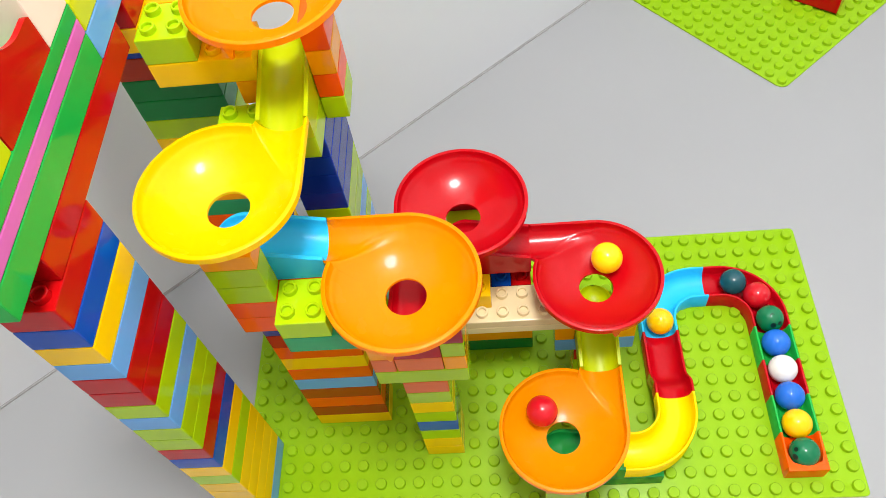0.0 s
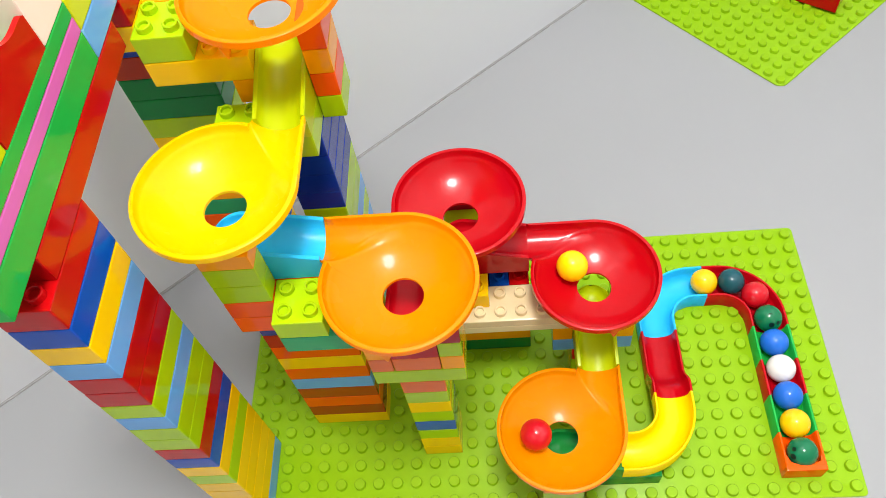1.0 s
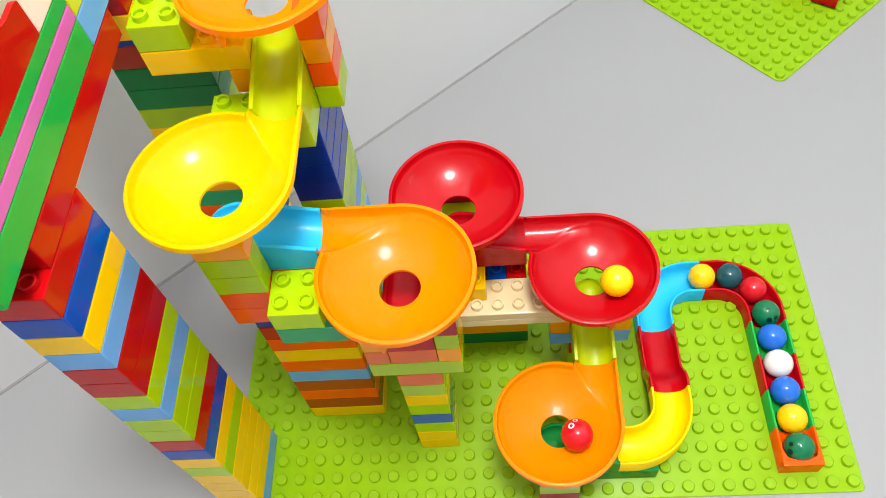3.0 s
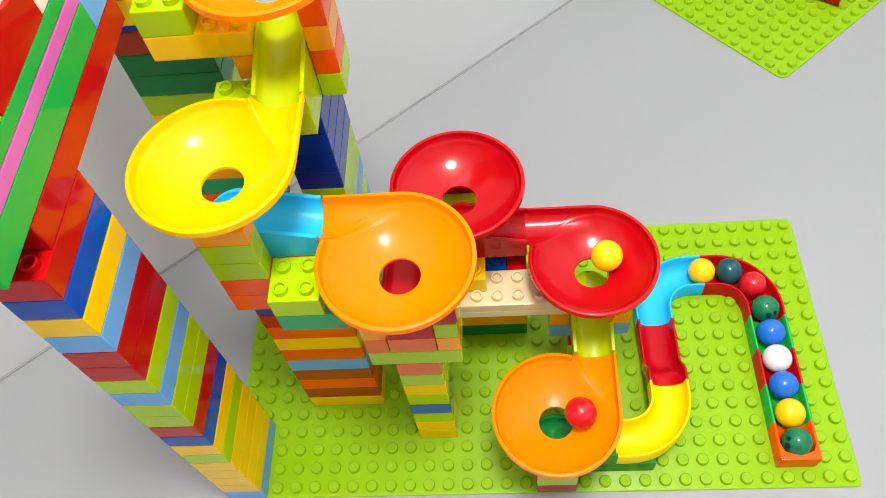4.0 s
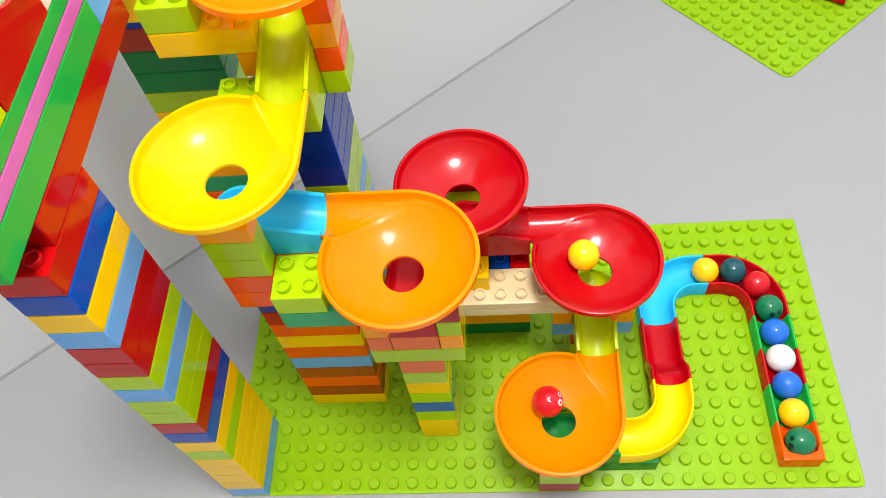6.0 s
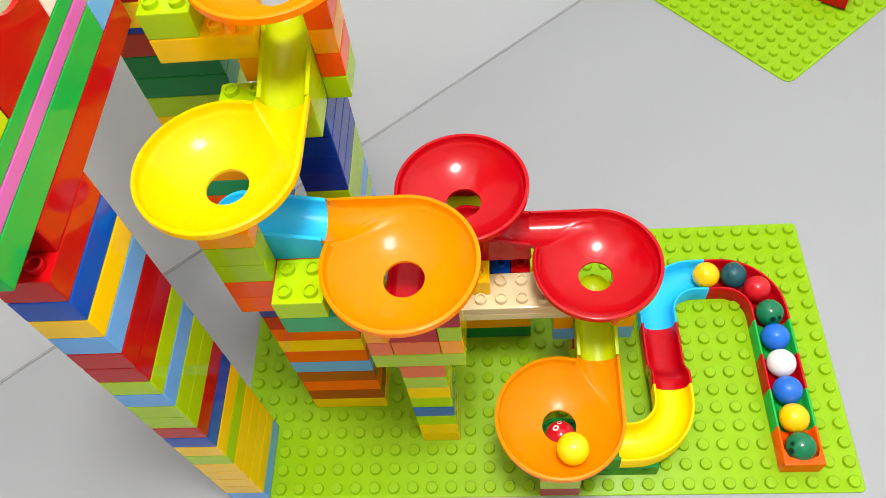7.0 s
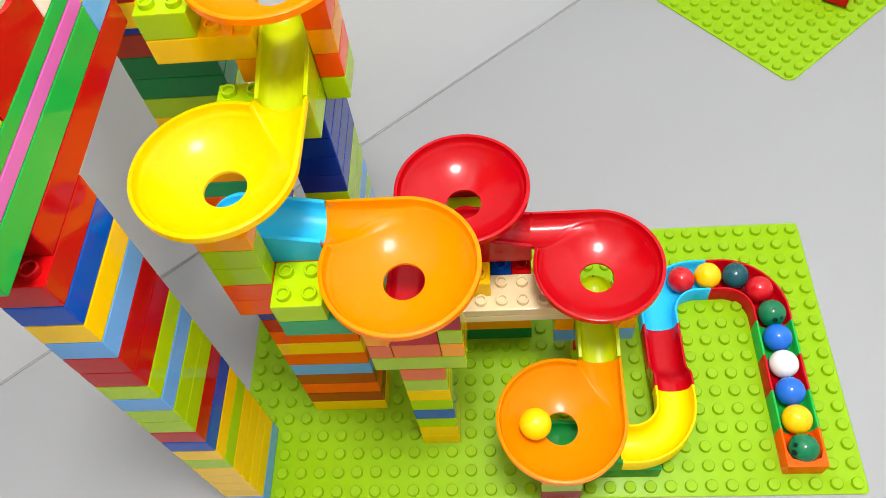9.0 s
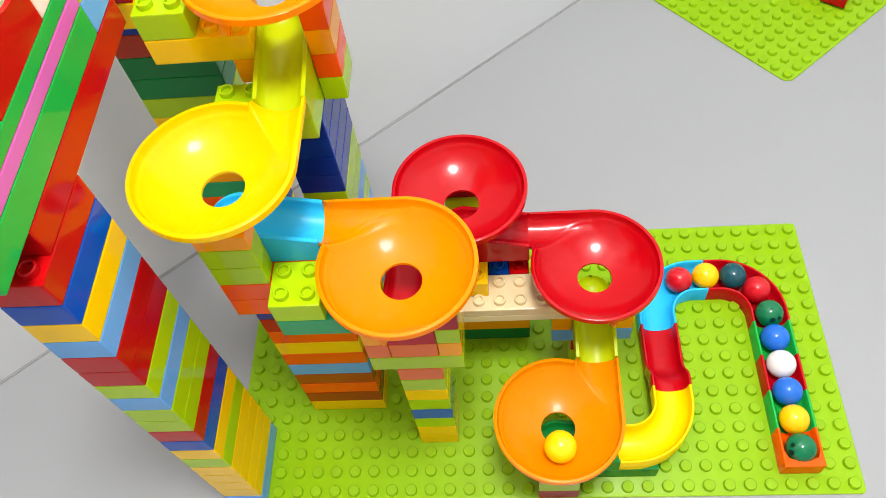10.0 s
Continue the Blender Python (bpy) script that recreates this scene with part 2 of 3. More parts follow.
def middle_tower():
    t = tower("wide tower of layered orange, yellow and rust toy bricks", 4, 5)
    for k, c in enumerate(["yellow", "brown", "orange", "brown", "sky", "orange", "yellow", "orange"]):
        brick(t, 4, 5, k, 4, 2, c)
    brick(t, 4, 5, 8, 2, 2, "red")
    brick(t, 6, 5, 8, 2, 2, "orange")
    for k, c in ((9, "navy"), (10, "sky"), (11, "brown"), (12, "orange")):
        brick(t, 4, 5, k, 4, 2, c)
    for k, c in ((11, "orange"), (12, "orange"), (13, "lime"), (14, "lime"), (15, "amber")):
        brick(t, 4, 4, k, 2, 1, c, 1 if k < 15 else 0.72)
    brick(t, 6, 3, 11, 3, 2, "teal")
    brick(t, 6, 3, 12, 2, 2, "lime", 1, all_studs(2, 2))
    return t


def slim_tower():
    t = tower("slim tower of toy bricks widening to a ledge under a funnel", 10, 3)
    for k, c in enumerate(["yellow", "yellow", "lime", "blue", "lime", "yellow", "lime", "salmon"]):
        brick(t, 10, 3, k, 2, 2, c)
    brick(t, 9, 3, 8, 4, 2, "lime")
    brick(t, 9, 3, 9, 1, 2, "salmon"), brick(t, 10, 3, 9, 2, 2, "salmon"), brick(t, 12, 3, 9, 1, 2, "amber")
    brick(t, 9, 3, 10, 1, 2, "amber"), brick(t, 12, 3, 10, 1, 2, "lime")
    brick(t, 9, 3, 11, 1, 2, "lime"), brick(t, 12, 3, 11, 1, 2, "maroon")
    brick(t, 9, 3, 12, 1, 2, "amber", 0.5), brick(t, 12, 3, 12, 1, 2, "lime", 0.5)
    return t


def back_tower():
    t = tower("tall blue and lime tower of toy bricks at the back edge", 6, 10)
    order = ["yellow", "lime", "sky", "red", "lime", "orange", "sky", "lime", "sky", "lime", "lime", "navy", "navy", "navy", "navy"]
    for k, c in enumerate(order):
        brick(t, 6, 10, k, 2, 4, c)
    brick(t, 4, 9, 15, 4, 2, "lime", 1, [(0, 0), (1, 0), (0, 1), (1, 1)])
    brick(t, 6, 11, 15, 2, 2, "lime")
    for k, c in ((15, "lime"), (16, "orange"), (17, "amber"), (18, "orange")):
        brick(t, 8, 11, k, 1, 2, c)
    return t


def far_left_tower():
    t = tower("dark green and lime tower of toy bricks carrying the yellow beam", -0.5, 12.75)
    order = ["lime", "yellow", "sky", "red", "lime", "yellow", "blue", "orange", "teal", "amber", "sky", "lime", "yellow", "lime", "forest", "forest", "brown", "navy"]
    for k, c in enumerate(order):
        brick(t, -0.5, 12.75, k, 4, 2, c)
    brick(t, 2, 13, 18, 1.5, 1.75, "amber")
    brick(t, 5, 11, 16, 1, 2, "amber")
    brick(t, 2, 11, 17, 4, 2, "yellow", 1, [(2, 0), (3, 0), (2, 1), (3, 1)])
    brick(t, 2, 11, 18, 2, 2, "lime", 1, all_studs(2, 2))
    return t


def right_supports():
    t = tower("low cream beam on small toy brick columns over the baseplate", 12, 7, "brick bridges")
    brick(t, 12, 9, 0, 4, 2, "forest"), brick(t, 12, 9, 1, 4, 2, "amber")
    for k, c in ((2, "sky"), (3, "lime"), (4, "red")):
        brick(t, 12, 9, k, 4, 2, c)
    for k, c in enumerate(["yellow", "lime", "red"]):
        brick(t, 18, 7, k, 2, 2, c)
    brick(t, 17, 7, 3, 4, 2, "sky")
    brick(t, 17, 7, 4, 1, 2, "amber"), brick(t, 20, 7, 4, 1, 2, "amber")
    for k, c in ((5, "lime"), (6, "acid")):
        brick(t, 20, 9, k, 1, 1, c)
    brick(t, 20, 8, 5, 1, 1, "lime")
    brick(t, 12, 7, 5, 6, 2, "tan", 0.5), brick(t, 12, 7, 5.5, 6, 2, "tan", 0.5, all_studs(6, 2))
    brick(t, 14, 9, 5, 1, 1, "blue", 1, [(0, 0)]), brick(t, 15, 9, 5, 1, 1, "red", 1, [(0, 0)])
    brick(t, 12, 10, 5, 4, 1, "red", 1, [(2, 0), (3, 0)]), brick(t, 12, 9, 5, 2, 1, "red")
    brick(t, 12, 7.78, 6, 2, 2, "yellow", 1, [(0, 0), (1, 0)]), brick(t, 12, 9.79, 6, 2, 1, "amber")
    return t


def front_support():
    t = tower("small stack of lime and rust toy bricks under the front funnel", 16, 0)
    for k, c in enumerate(["brown", "lime", "amber", "lime"]):
        brick(t, 16, 0, k, 2, 1, c, 1 if k < 3 else 0.5)
    return t


def rear_support():
    t = tower("stack of lime and red toy bricks behind the red funnel", 12, 11)
    for k, c in enumerate(["yellow", "lime", "sky", "lime", "orange", "lime", "yellow", "acid"]):
        brick(t, 12, 11, k, 2, 2, c)
    brick(t, 12, 12, 8, 2, 1, "maroon"), brick(t, 12, 12, 9, 2, 1, "maroon")
    return t


rear_support()
left_tower(), bridge_wall(), white_side_pieces(), middle_tower(), slim_tower(), back_tower(), far_left_tower(), right_supports(), front_support()


# ---- funnels and chutes ----
RIM, HOLE, DROP = 0.04775, 0.0128, 0.0215


def bowl(r):
    u = max(0.0, min(1.0, (r - HOLE) / (RIM - HOLE)))
    return -DROP * (1 - (0.34 * u + 0.42 * u * u + 0.24 * u ** 5))


def trough(x):
    s = min(1.0, abs(x - 2 * P) / (0.985 * P))
    return -0.0118 * max(0.0, 1 - s * s) ** 0.6


def funnel_height(x, y):
    f = bowl(math.hypot(x, y))
    if y > -0.012 and x > 0.9 * P:
        g = trough(x) + 0.012 * max(0.0, -y / 0.012) ** 2
        k = 0.0015
        h = max(0.0, min(1.0, 0.5 + 0.5 * (f - g) / k))
        return f * (1 - h) + g * h - k * h * (1 - h)
    return f


def funnel(label, x, y, z, turn, mat, tab=-90, mirror=False):
    """A round bowl with a hole and an inlet on one side. turn: degrees; the inlet opens along local +y at +x."""
    top = empty("marble_funnel", x, y, z)
    tagged(top, label, "marble funnel", "marble funnels")
    bm = bmesh.new()
    corner = math.atan2(3 * P, RIM)
    inner = math.atan2(3 * P, P)
    angles = sorted({round(a, 6) for a in [2 * math.pi * k / 120 for k in range(120)] + [radians(0.8 * k) for k in range(100)] + [corner, inner, inner + 0.012]})
    sx = -1 if mirror else 1
    loops = []
    for a in angles:
        c, s = math.cos(a), math.sin(a)
        if 0 <= a <= corner:
            rho, rim = RIM / c, True
        elif a <= inner:
            rho, rim = 3 * P / s, False
        else:
            rho, rim = RIM, True
        top_pts, low_pts = [], []
        n = 44
        for k in range(n + 1):
            r = HOLE + (rho - 0.0030 - HOLE) * k / n if rim else HOLE + (rho - HOLE) * k / n
            h = funnel_height(r * c, r * s)
            if rim:
                # a faint moulded ring just inside the lip
                h += 0.0003 * math.exp(-((r - 0.885 * RIM) / 0.0009) ** 2)
            if rim and k == n:
                h = max(h, -0.0022)
            top_pts.append((r, h))
            low_pts.append((r, h - 0.0020))
        sec = [(HOLE + 0.0002, top_pts[0][1] - 0.0008)] + top_pts
        if rim:
            sec += [(rho - 0.0025, -0.0002), (rho - 0.0006, 0.0), (rho, -0.0005), (rho, -0.0048), (rho - 0.0008, -0.0052)]
        else:
            sec += [(rho, top_pts[-1][1] - 0.0003), (rho, top_pts[-1][1] - 0.0006), (rho, top_pts[-1][1] - 0.001), (rho, top_pts[-1][1] - 0.0014), (rho, top_pts[-1][1] - 0.0018)]
        sec += [(min(r, rho - 0.001), h) for r, h in low_pts[::-1]]
        loops.append([bm.verts.new((sx * r * c, r * s, h)) for r, h in sec])
    for i in range(len(loops)):
        p, q = loops[i], loops[(i + 1) % len(loops)]
        for j in range(len(p)):
            k = (j + 1) % len(p)
            bm.faces.new((p[j], q[j], q[k], p[k]))
    rot = Matrix.Rotation(radians(turn), 4, "Z")
    part("bowl", bm, mat, top, m=rot, smooth=50)
    bm = bmesh.new()
    rows = [[bm.verts.new((RIM - 0.0025 + d, w * (1 - k), -0.0045 - 0.0095 * k)) for w in (-0.0035, 0.0035)] for d in (0.0, 0.0022) for k in (0.0, 0.85)]
    for q in ((0, 1), (2, 3), (0, 2), (1, 3)):
        bm.faces.new((rows[q[0]][0], rows[q[0]][1], rows[q[1]][1], rows[q[1]][0]))
    for e in (0, 1):
        bm.faces.new((rows[0][e], rows[1][e], rows[3][e], rows[2][e]))
    part("tab", bm, mat, top, m=Matrix.Rotation(radians(tab), 4, "Z"), smooth=0)
    return top


def chute(label, x, y, z, turn, mat):
    """A covered-end half pipe, four studs long, running along local +x from under a funnel's hole."""
    top = empty("marble_chute", x, y, z)
    tagged(top, label, "marble chute", "marble chutes")
    bm = bmesh.new()
    n, sections = 40, []
    for k in range(n + 1):
        u = k / n
        px = -P * math.cos(math.pi / 2 * u / 0.4) * 0.995 if u < 0.4 else (3 * P - 0.00004) * (u - 0.4) / 0.6
        wide = math.sqrt(max(0.01, 1 - (px / P) ** 2)) if px < 0 else 1.0
        run = max(0.0, px / (3 * P))
        hi = 0.0120 * (1 - run)
        deep = (0.0105 + 0.0013 * run) * wide ** 0.7
        w = P * wide
        sec = [(-w + 0.0002, -U), (-w + 0.0002, hi - 0.0004), (-w + 0.0006, hi), (-w + 0.0026 * wide, hi)]
        for q in range(15):
            a = math.pi * q / 14
            sec.append((-(w - 0.0030 * wide) * math.cos(a), hi - 0.0005 - (deep - 0.0005) * math.sin(a) ** 0.75))
        sec += [(w - 0.0026 * wide, hi), (w - 0.0006, hi), (w - 0.0002, hi - 0.0004), (w - 0.0002, -U)]
        sections.append([bm.verts.new((px, a, b)) for a, b in sec])
    for s0, s1 in zip(sections, sections[1:]):
        for j in range(len(s0)):
            k = (j + 1) % len(s0)
            bm.faces.new((s0[j], s1[j], s1[k], s0[k]))
    bm.faces.new(sections[0]), bm.faces.new(sections[-1][::-1])
    rot = Matrix.Rotation(radians(turn), 4, "Z")
    part("half_pipe", bm, mat, top, m=rot, smooth=28)
    bm = bmesh.new()
    add_box(bm, -P + 0.0002, -P + 0.0001, -U + 0.0001, -0.0005, P - 0.0001, -0.0002, 0.0005)
    part("base_block", bm, mat, top, m=rot, flat_over=4e-5)
    return top


funnel("bright orange plastic funnel bowl at the top of the run", 7, 12, 20, 0, M["funnel_orange"], -108)
funnel("bright yellow plastic funnel bowl with a side inlet", 5, 6, 17, 0, M["funnel_yellow"], 150)
funnel("bright orange plastic funnel bowl fed by a cyan chute", 11, 4, 14, 90, M["funnel_orange"], -98)
funnel("glossy red plastic funnel bowl at the back", 13, 10, 11, 180, M["funnel_red"], 60)
funnel("glossy red plastic funnel bowl with a yellow ball circling", 19, 8, 8, 90, M["funnel_red"], -80)
funnel("bright orange plastic funnel bowl near the baseplate's front edge", 17, 2, 5, 0, M["funnel_orange"], 150)
chute("acid lime plastic half-pipe chute under the top funnel", 7, 12, 17, -90, M["chute_lime"])
chute("cyan plastic half-pipe chute under the yellow funnel", 5, 6, 14, 0, M["cyan"])
chute("dark red plastic half-pipe chute under the orange funnel", 11, 4, 11, 90, M["track_red"])
chute("dark red plastic half-pipe chute under the red funnel", 13, 10, 8, 0, M["track_red"])
chute("acid lime plastic half-pipe chute between red and orange funnels", 19, 8, 5, -90, M["chute_lime"])


# ---- tracks on the baseplate ----
def track(label, path, mat, foot=None):
    """An open channel two studs wide swept along path: (x, y, z of the wall's top) in studs and bricks."""
    top = empty("track_piece", path[0][0], path[0][1], 0)
    tagged(top, label, "marble track", "track pieces on the baseplate")
    o = top.location
    bm = bmesh.new()
    pts = [Vector((x * P, y * P, z * U)) for x, y, z in path]
    sections = []
    for i, p in enumerate(pts):
        d = (pts[min(i + 1, len(pts) - 1)] - pts[max(i - 1, 0)])
        d.z = 0
        d.normalize()
        s = Vector((d.y, -d.x, 0))
        base = -U + 0.0002 if foot is None else -foot
        w = P - 0.0003
        sec = [(-w, base), (-w, -0.0005), (-w + 0.0004, 0), (-w + 0.0018, 0), (-w + 0.0022, -0.0005)]
        for j in range(1, 12):
            a = math.pi * j / 12
            sec.append((-(w - 0.0024) * math.cos(a), -0.002 - 0.0125 * math.sin(a) ** 0.7))
        sec += [(w - 0.0022, -0.0005), (w - 0.0018, 0), (w - 0.0004, 0), (w, -0.0005), (w, base)]
        sections.append([bm.verts.new(p - o + s * a + Vector((0, 0, b))) for a, b in sec])
    for s0, s1 in zip(sections, sections[1:]):
        for j in range(len(s0)):
            k = (j + 1) % len(s0)
            bm.faces.new((s0[j], s1[j], s1[k], s0[k]))
    bm.faces.new(sections[0]), bm.faces.new(sections[-1][::-1])
    part("channel", bm, mat, top, smooth=40)
    return top


def bend(cx, cy, a0, a1, z, n=18):
    """A quarter turn about the piece's inner corner: a short straight lead, a tight bend, a short lead."""
    k, r = 0.7, 2.3
    c0, s0, c1, s1 = (round(f(radians(a))) for a in (a0, a1) for f in (math.cos, math.sin))
    ox, oy = cx + k * (c0 + c1), cy + k * (s0 + s1)
    mid = [(ox + r * math.cos(radians(a0 + (a1 - a0) * q / n)), oy + r * math.sin(radians(a0 + (a1 - a0) * q / n)), z) for q in range(n + 1)]
    return [(cx + 3 * c0, cy + 3 * s0, z)] + mid + [(cx + 3 * c1, cy + 3 * s1, z)]


def tracks():
    base = tagged(empty("brick", 16, 1, 0), "green plastic base brick with a tunnel mouth under the orange funnel", "toy brick")
    b = brick(base, 16, 1, 0, 6, 2, "forest")
    b.name = "block"
    top = chute("green plastic half-pipe chute hidden under the orange funnel", 17, 2, 2, 0, M["forest"])
    track("yellow plastic curved marble track piece", bend(20, 5, -90, 0, 1.9), M["track_yellow"], 0.0168)
    ramp = []
    for k in range(25):
        u = k / 24
        s = min(1, max(0, (u - 0.12) / 0.3))
        ramp.append((23, 5 + 4 * u, 1.95 - 0.9 * (s * s * (3 - 2 * s))))
    track("dark red plastic straight marble track ramp", ramp, M["track_red"])
    track("cyan plastic curved marble track piece", bend(26, 9, 180, 90, 1.0), M["cyan"])
    track("dark red plastic curved marble track piece", bend(26, 9, 90, 0, 1.0), M["track_red"])
    for y, c, w in ((7, "green", "green"), (5, "track_red", "dark red"), (3, "green", "green")):
        track(w + " plastic straight marble track piece", [(29, y + 2, 1.0), (29, y + 1, 1.0), (29, y, 1.0)], M[c])
    end = track("orange plastic end stop of the marble track", [(29, 3, 1.0), (29, 2, 1.0), (29, 1.25, 1.0)], M["orange"])
    bm = bmesh.new()
    o = end.location
    add_box(bm, 28.02 * P - o.x, 1.02 * P - o.y, 0.0002, 29.98 * P - o.x, 1.30 * P - o.y, U, 0.0007)
    for x0, side in ((28.14, 1), (29.86, -1)):
        tri = [(x0, 1.28), (x0 + 0.62 * side, 1.28), (x0 + 0.16 * side, 1.46), (x0, 1.85)]
        low = [bm.verts.new((a * P - o.x, b * P - o.y, 0.004)) for a, b in tri]
        top = [bm.verts.new((a * P - o.x, b * P - o.y, U - 0.0002)) for a, b in tri]
        bm.faces.new(top), bm.faces.new(low[::-1])
        for q in range(4):
            bm.faces.new((low[q], low[(q + 1) % 4], top[(q + 1) % 4], top[q]))
    part("end_wall", bm, M["orange"], end, flat_over=4e-5)


tracks()


# ---- marbles ----
R_BALL = 0.0119


def marble(colour, label, marks=None, group="marbles"):
    bm = bmesh.new()
    bmesh.ops.create_uvsphere(bm, u_segments=40, v_segments=24, radius=R_BALL)
    ball = tagged(new("marble", finish(bm, "marble", M[colour], 60)), label, "marble", group)
    if marks:
        bm = bmesh.new()
        # two printed dots and a short curved line, laid on the sphere
        for az, el, rad in ((-26, 60, 12), (30, 56, 9)):
            c = Vector((math.cos(radians(az)) * math.cos(radians(el)), math.sin(radians(az)) * math.cos(radians(el)), math.sin(radians(el))))
            t1 = c.orthogonal().normalized()
            t2 = c.cross(t1)
            # filled dots in dark print, open rings in white
            inner = 0.1 if marks == "print_dark" else 6.0
            rings = [[bm.verts.new((c + (t1 * math.cos(k * 0.5236) + t2 * math.sin(k * 0.5236)) * math.tan(radians(q))).normalized() * (R_BALL + 0.00012)) for k in range(12)] for q in (inner, (inner + rad) / 2, rad)]
            for lo, hi in zip(rings, rings[1:]):
                for k in range(12):
                    bm.faces.new((lo[k], lo[(k + 1) % 12], hi[(k + 1) % 12], hi[k]))
        prev = None
        for k in range(13):
            az = -32 + 64 * k / 12
            row = []
            for el in (80 - 12 * math.cos(radians(az * 2)) - 1.8, 80 - 12 * math.cos(radians(az * 2)) + 1.8):
                v = Vector((math.cos(radians(az + 180)) * math.cos(radians(el)), math.sin(radians(az + 180)) * math.cos(radians(el)), math.sin(radians(el))))
                row.append(bm.verts.new(v * (R_BALL + 0.00012)))
            if prev:
                bm.faces.new((prev[0], row[0], row[1], prev[1]))
            prev = row
        part("printed_marks", bm, M[marks], ball, "small printed marks", smooth=60)
    return ball


def rest(ball, x, y, z, m=None):
    ball.matrix_basis = Matrix.Translation((x * P, y * P, z)) @ (m or Matrix())
    return ball


LINE_Z = 0.0168
rest(marble("ball_green", "deep green plastic marble with dark dots in the end stop", "print_dark"), 29, 1.98, LINE_Z, Matrix.Rotation(radians(-80), 4, "Y") @ Matrix.Rotation(radians(-30), 4, "Z"))
rest(marble("ball_yellow", "plain yellow plastic marble in the track"), 29, 3.48, LINE_Z)
rest(marble("ball_blue", "plain blue plastic marble in the track"), 29, 4.98, LINE_Z)
rest(marble("white", "plain white plastic marble in the track"), 29, 6.5, LINE_Z)
rest(marble("ball_blue", "plain blue plastic marble in the track"), 29, 8.02, LINE_Z)
rest(marble("ball_green", "deep green plastic marble with a dark printed face", "print_dark"), 29.0, 9.5, LINE_Z, Matrix.Rotation(0.5, 4, "X") @ Matrix.Rotation(radians(-70), 4, "Z"))
rest(marble("ball_red", "plain red plastic marble in the curve"), 28.62, 11.0, LINE_Z)
rest(marble("ball_teal", "dark teal plastic marble in the curve"), 27.5, 11.93, LINE_Z)

# a red brick on the turned baseplate
toy = tagged(empty("toy_brick", 39.2, 33.7, 0), "red toy brick lying loose on the turned baseplate", "toy brick")
toy.rotation_euler.z = radians(54.8)
brick(toy, 39.2, 33.7, 0.18, 2, 4, "red", 2)

# ---- marbles that move ----
YELLOW = marble("ball_lemon", "plain yellow plastic marble rolling round the funnels")
RED = marble("ball_red", "red plastic marble with white printed marks", "print_white")
LATE = marble("ball_yellow", "plain yellow plastic marble coming to rest in the curve")


def ball_height(r):
    """Height of a marble's centre over the rim's level, r metres from the funnel's axis."""
    best = None
    for k in range(160):
        rc = HOLE + (RIM - 0.001 - HOLE) * k / 159
        th = math.atan((bowl(rc + 1e-4) - bowl(rc - 1e-4)) / 2e-4)
        cr, cz = rc - math.sin(th) * R_BALL, bowl(rc) + math.cos(th) * R_BALL
        if best is None or abs(cr - r) < best[0]:
            best = (abs(cr - r), cz)
    return best[1]


def circling(cx, cy, cz, rows):
    """Places of a marble that circles in a funnel, from rows of seconds, degrees and millimetres, with one place between each two."""
    out = []
    for i, (t, a, r) in enumerate(rows):
        steps = [(t, a, r)]
        if i + 1 < len(rows):
            t1, a1, r1 = rows[i + 1]
            steps.append(((t + t1) / 2, (a + a1) / 2, (r + r1) / 2))
        for q, b, d in steps:
            out.append((q, cx * P + d / 1000 * math.cos(radians(b)), cy * P + d / 1000 * math.sin(radians(b)), cz * U + ball_height(d / 1000)))
    return out


def rolled(places, axis=(0.5, 0.8, 0.3), per_row=55, start=0.0):
    out, turn = [], radians(start)
    for i, (t, x, y, z) in enumerate(places):
        if i:
            d = (Vector((x, y, z)) - Vector(places[i - 1][1:])).length
            turn += min(radians(per_row), d / R_BALL)
        out.append((t, Matrix.Translation((x, y, z)) @ Matrix.Rotation(turn, 4, Vector(axis).normalized())))
    return out


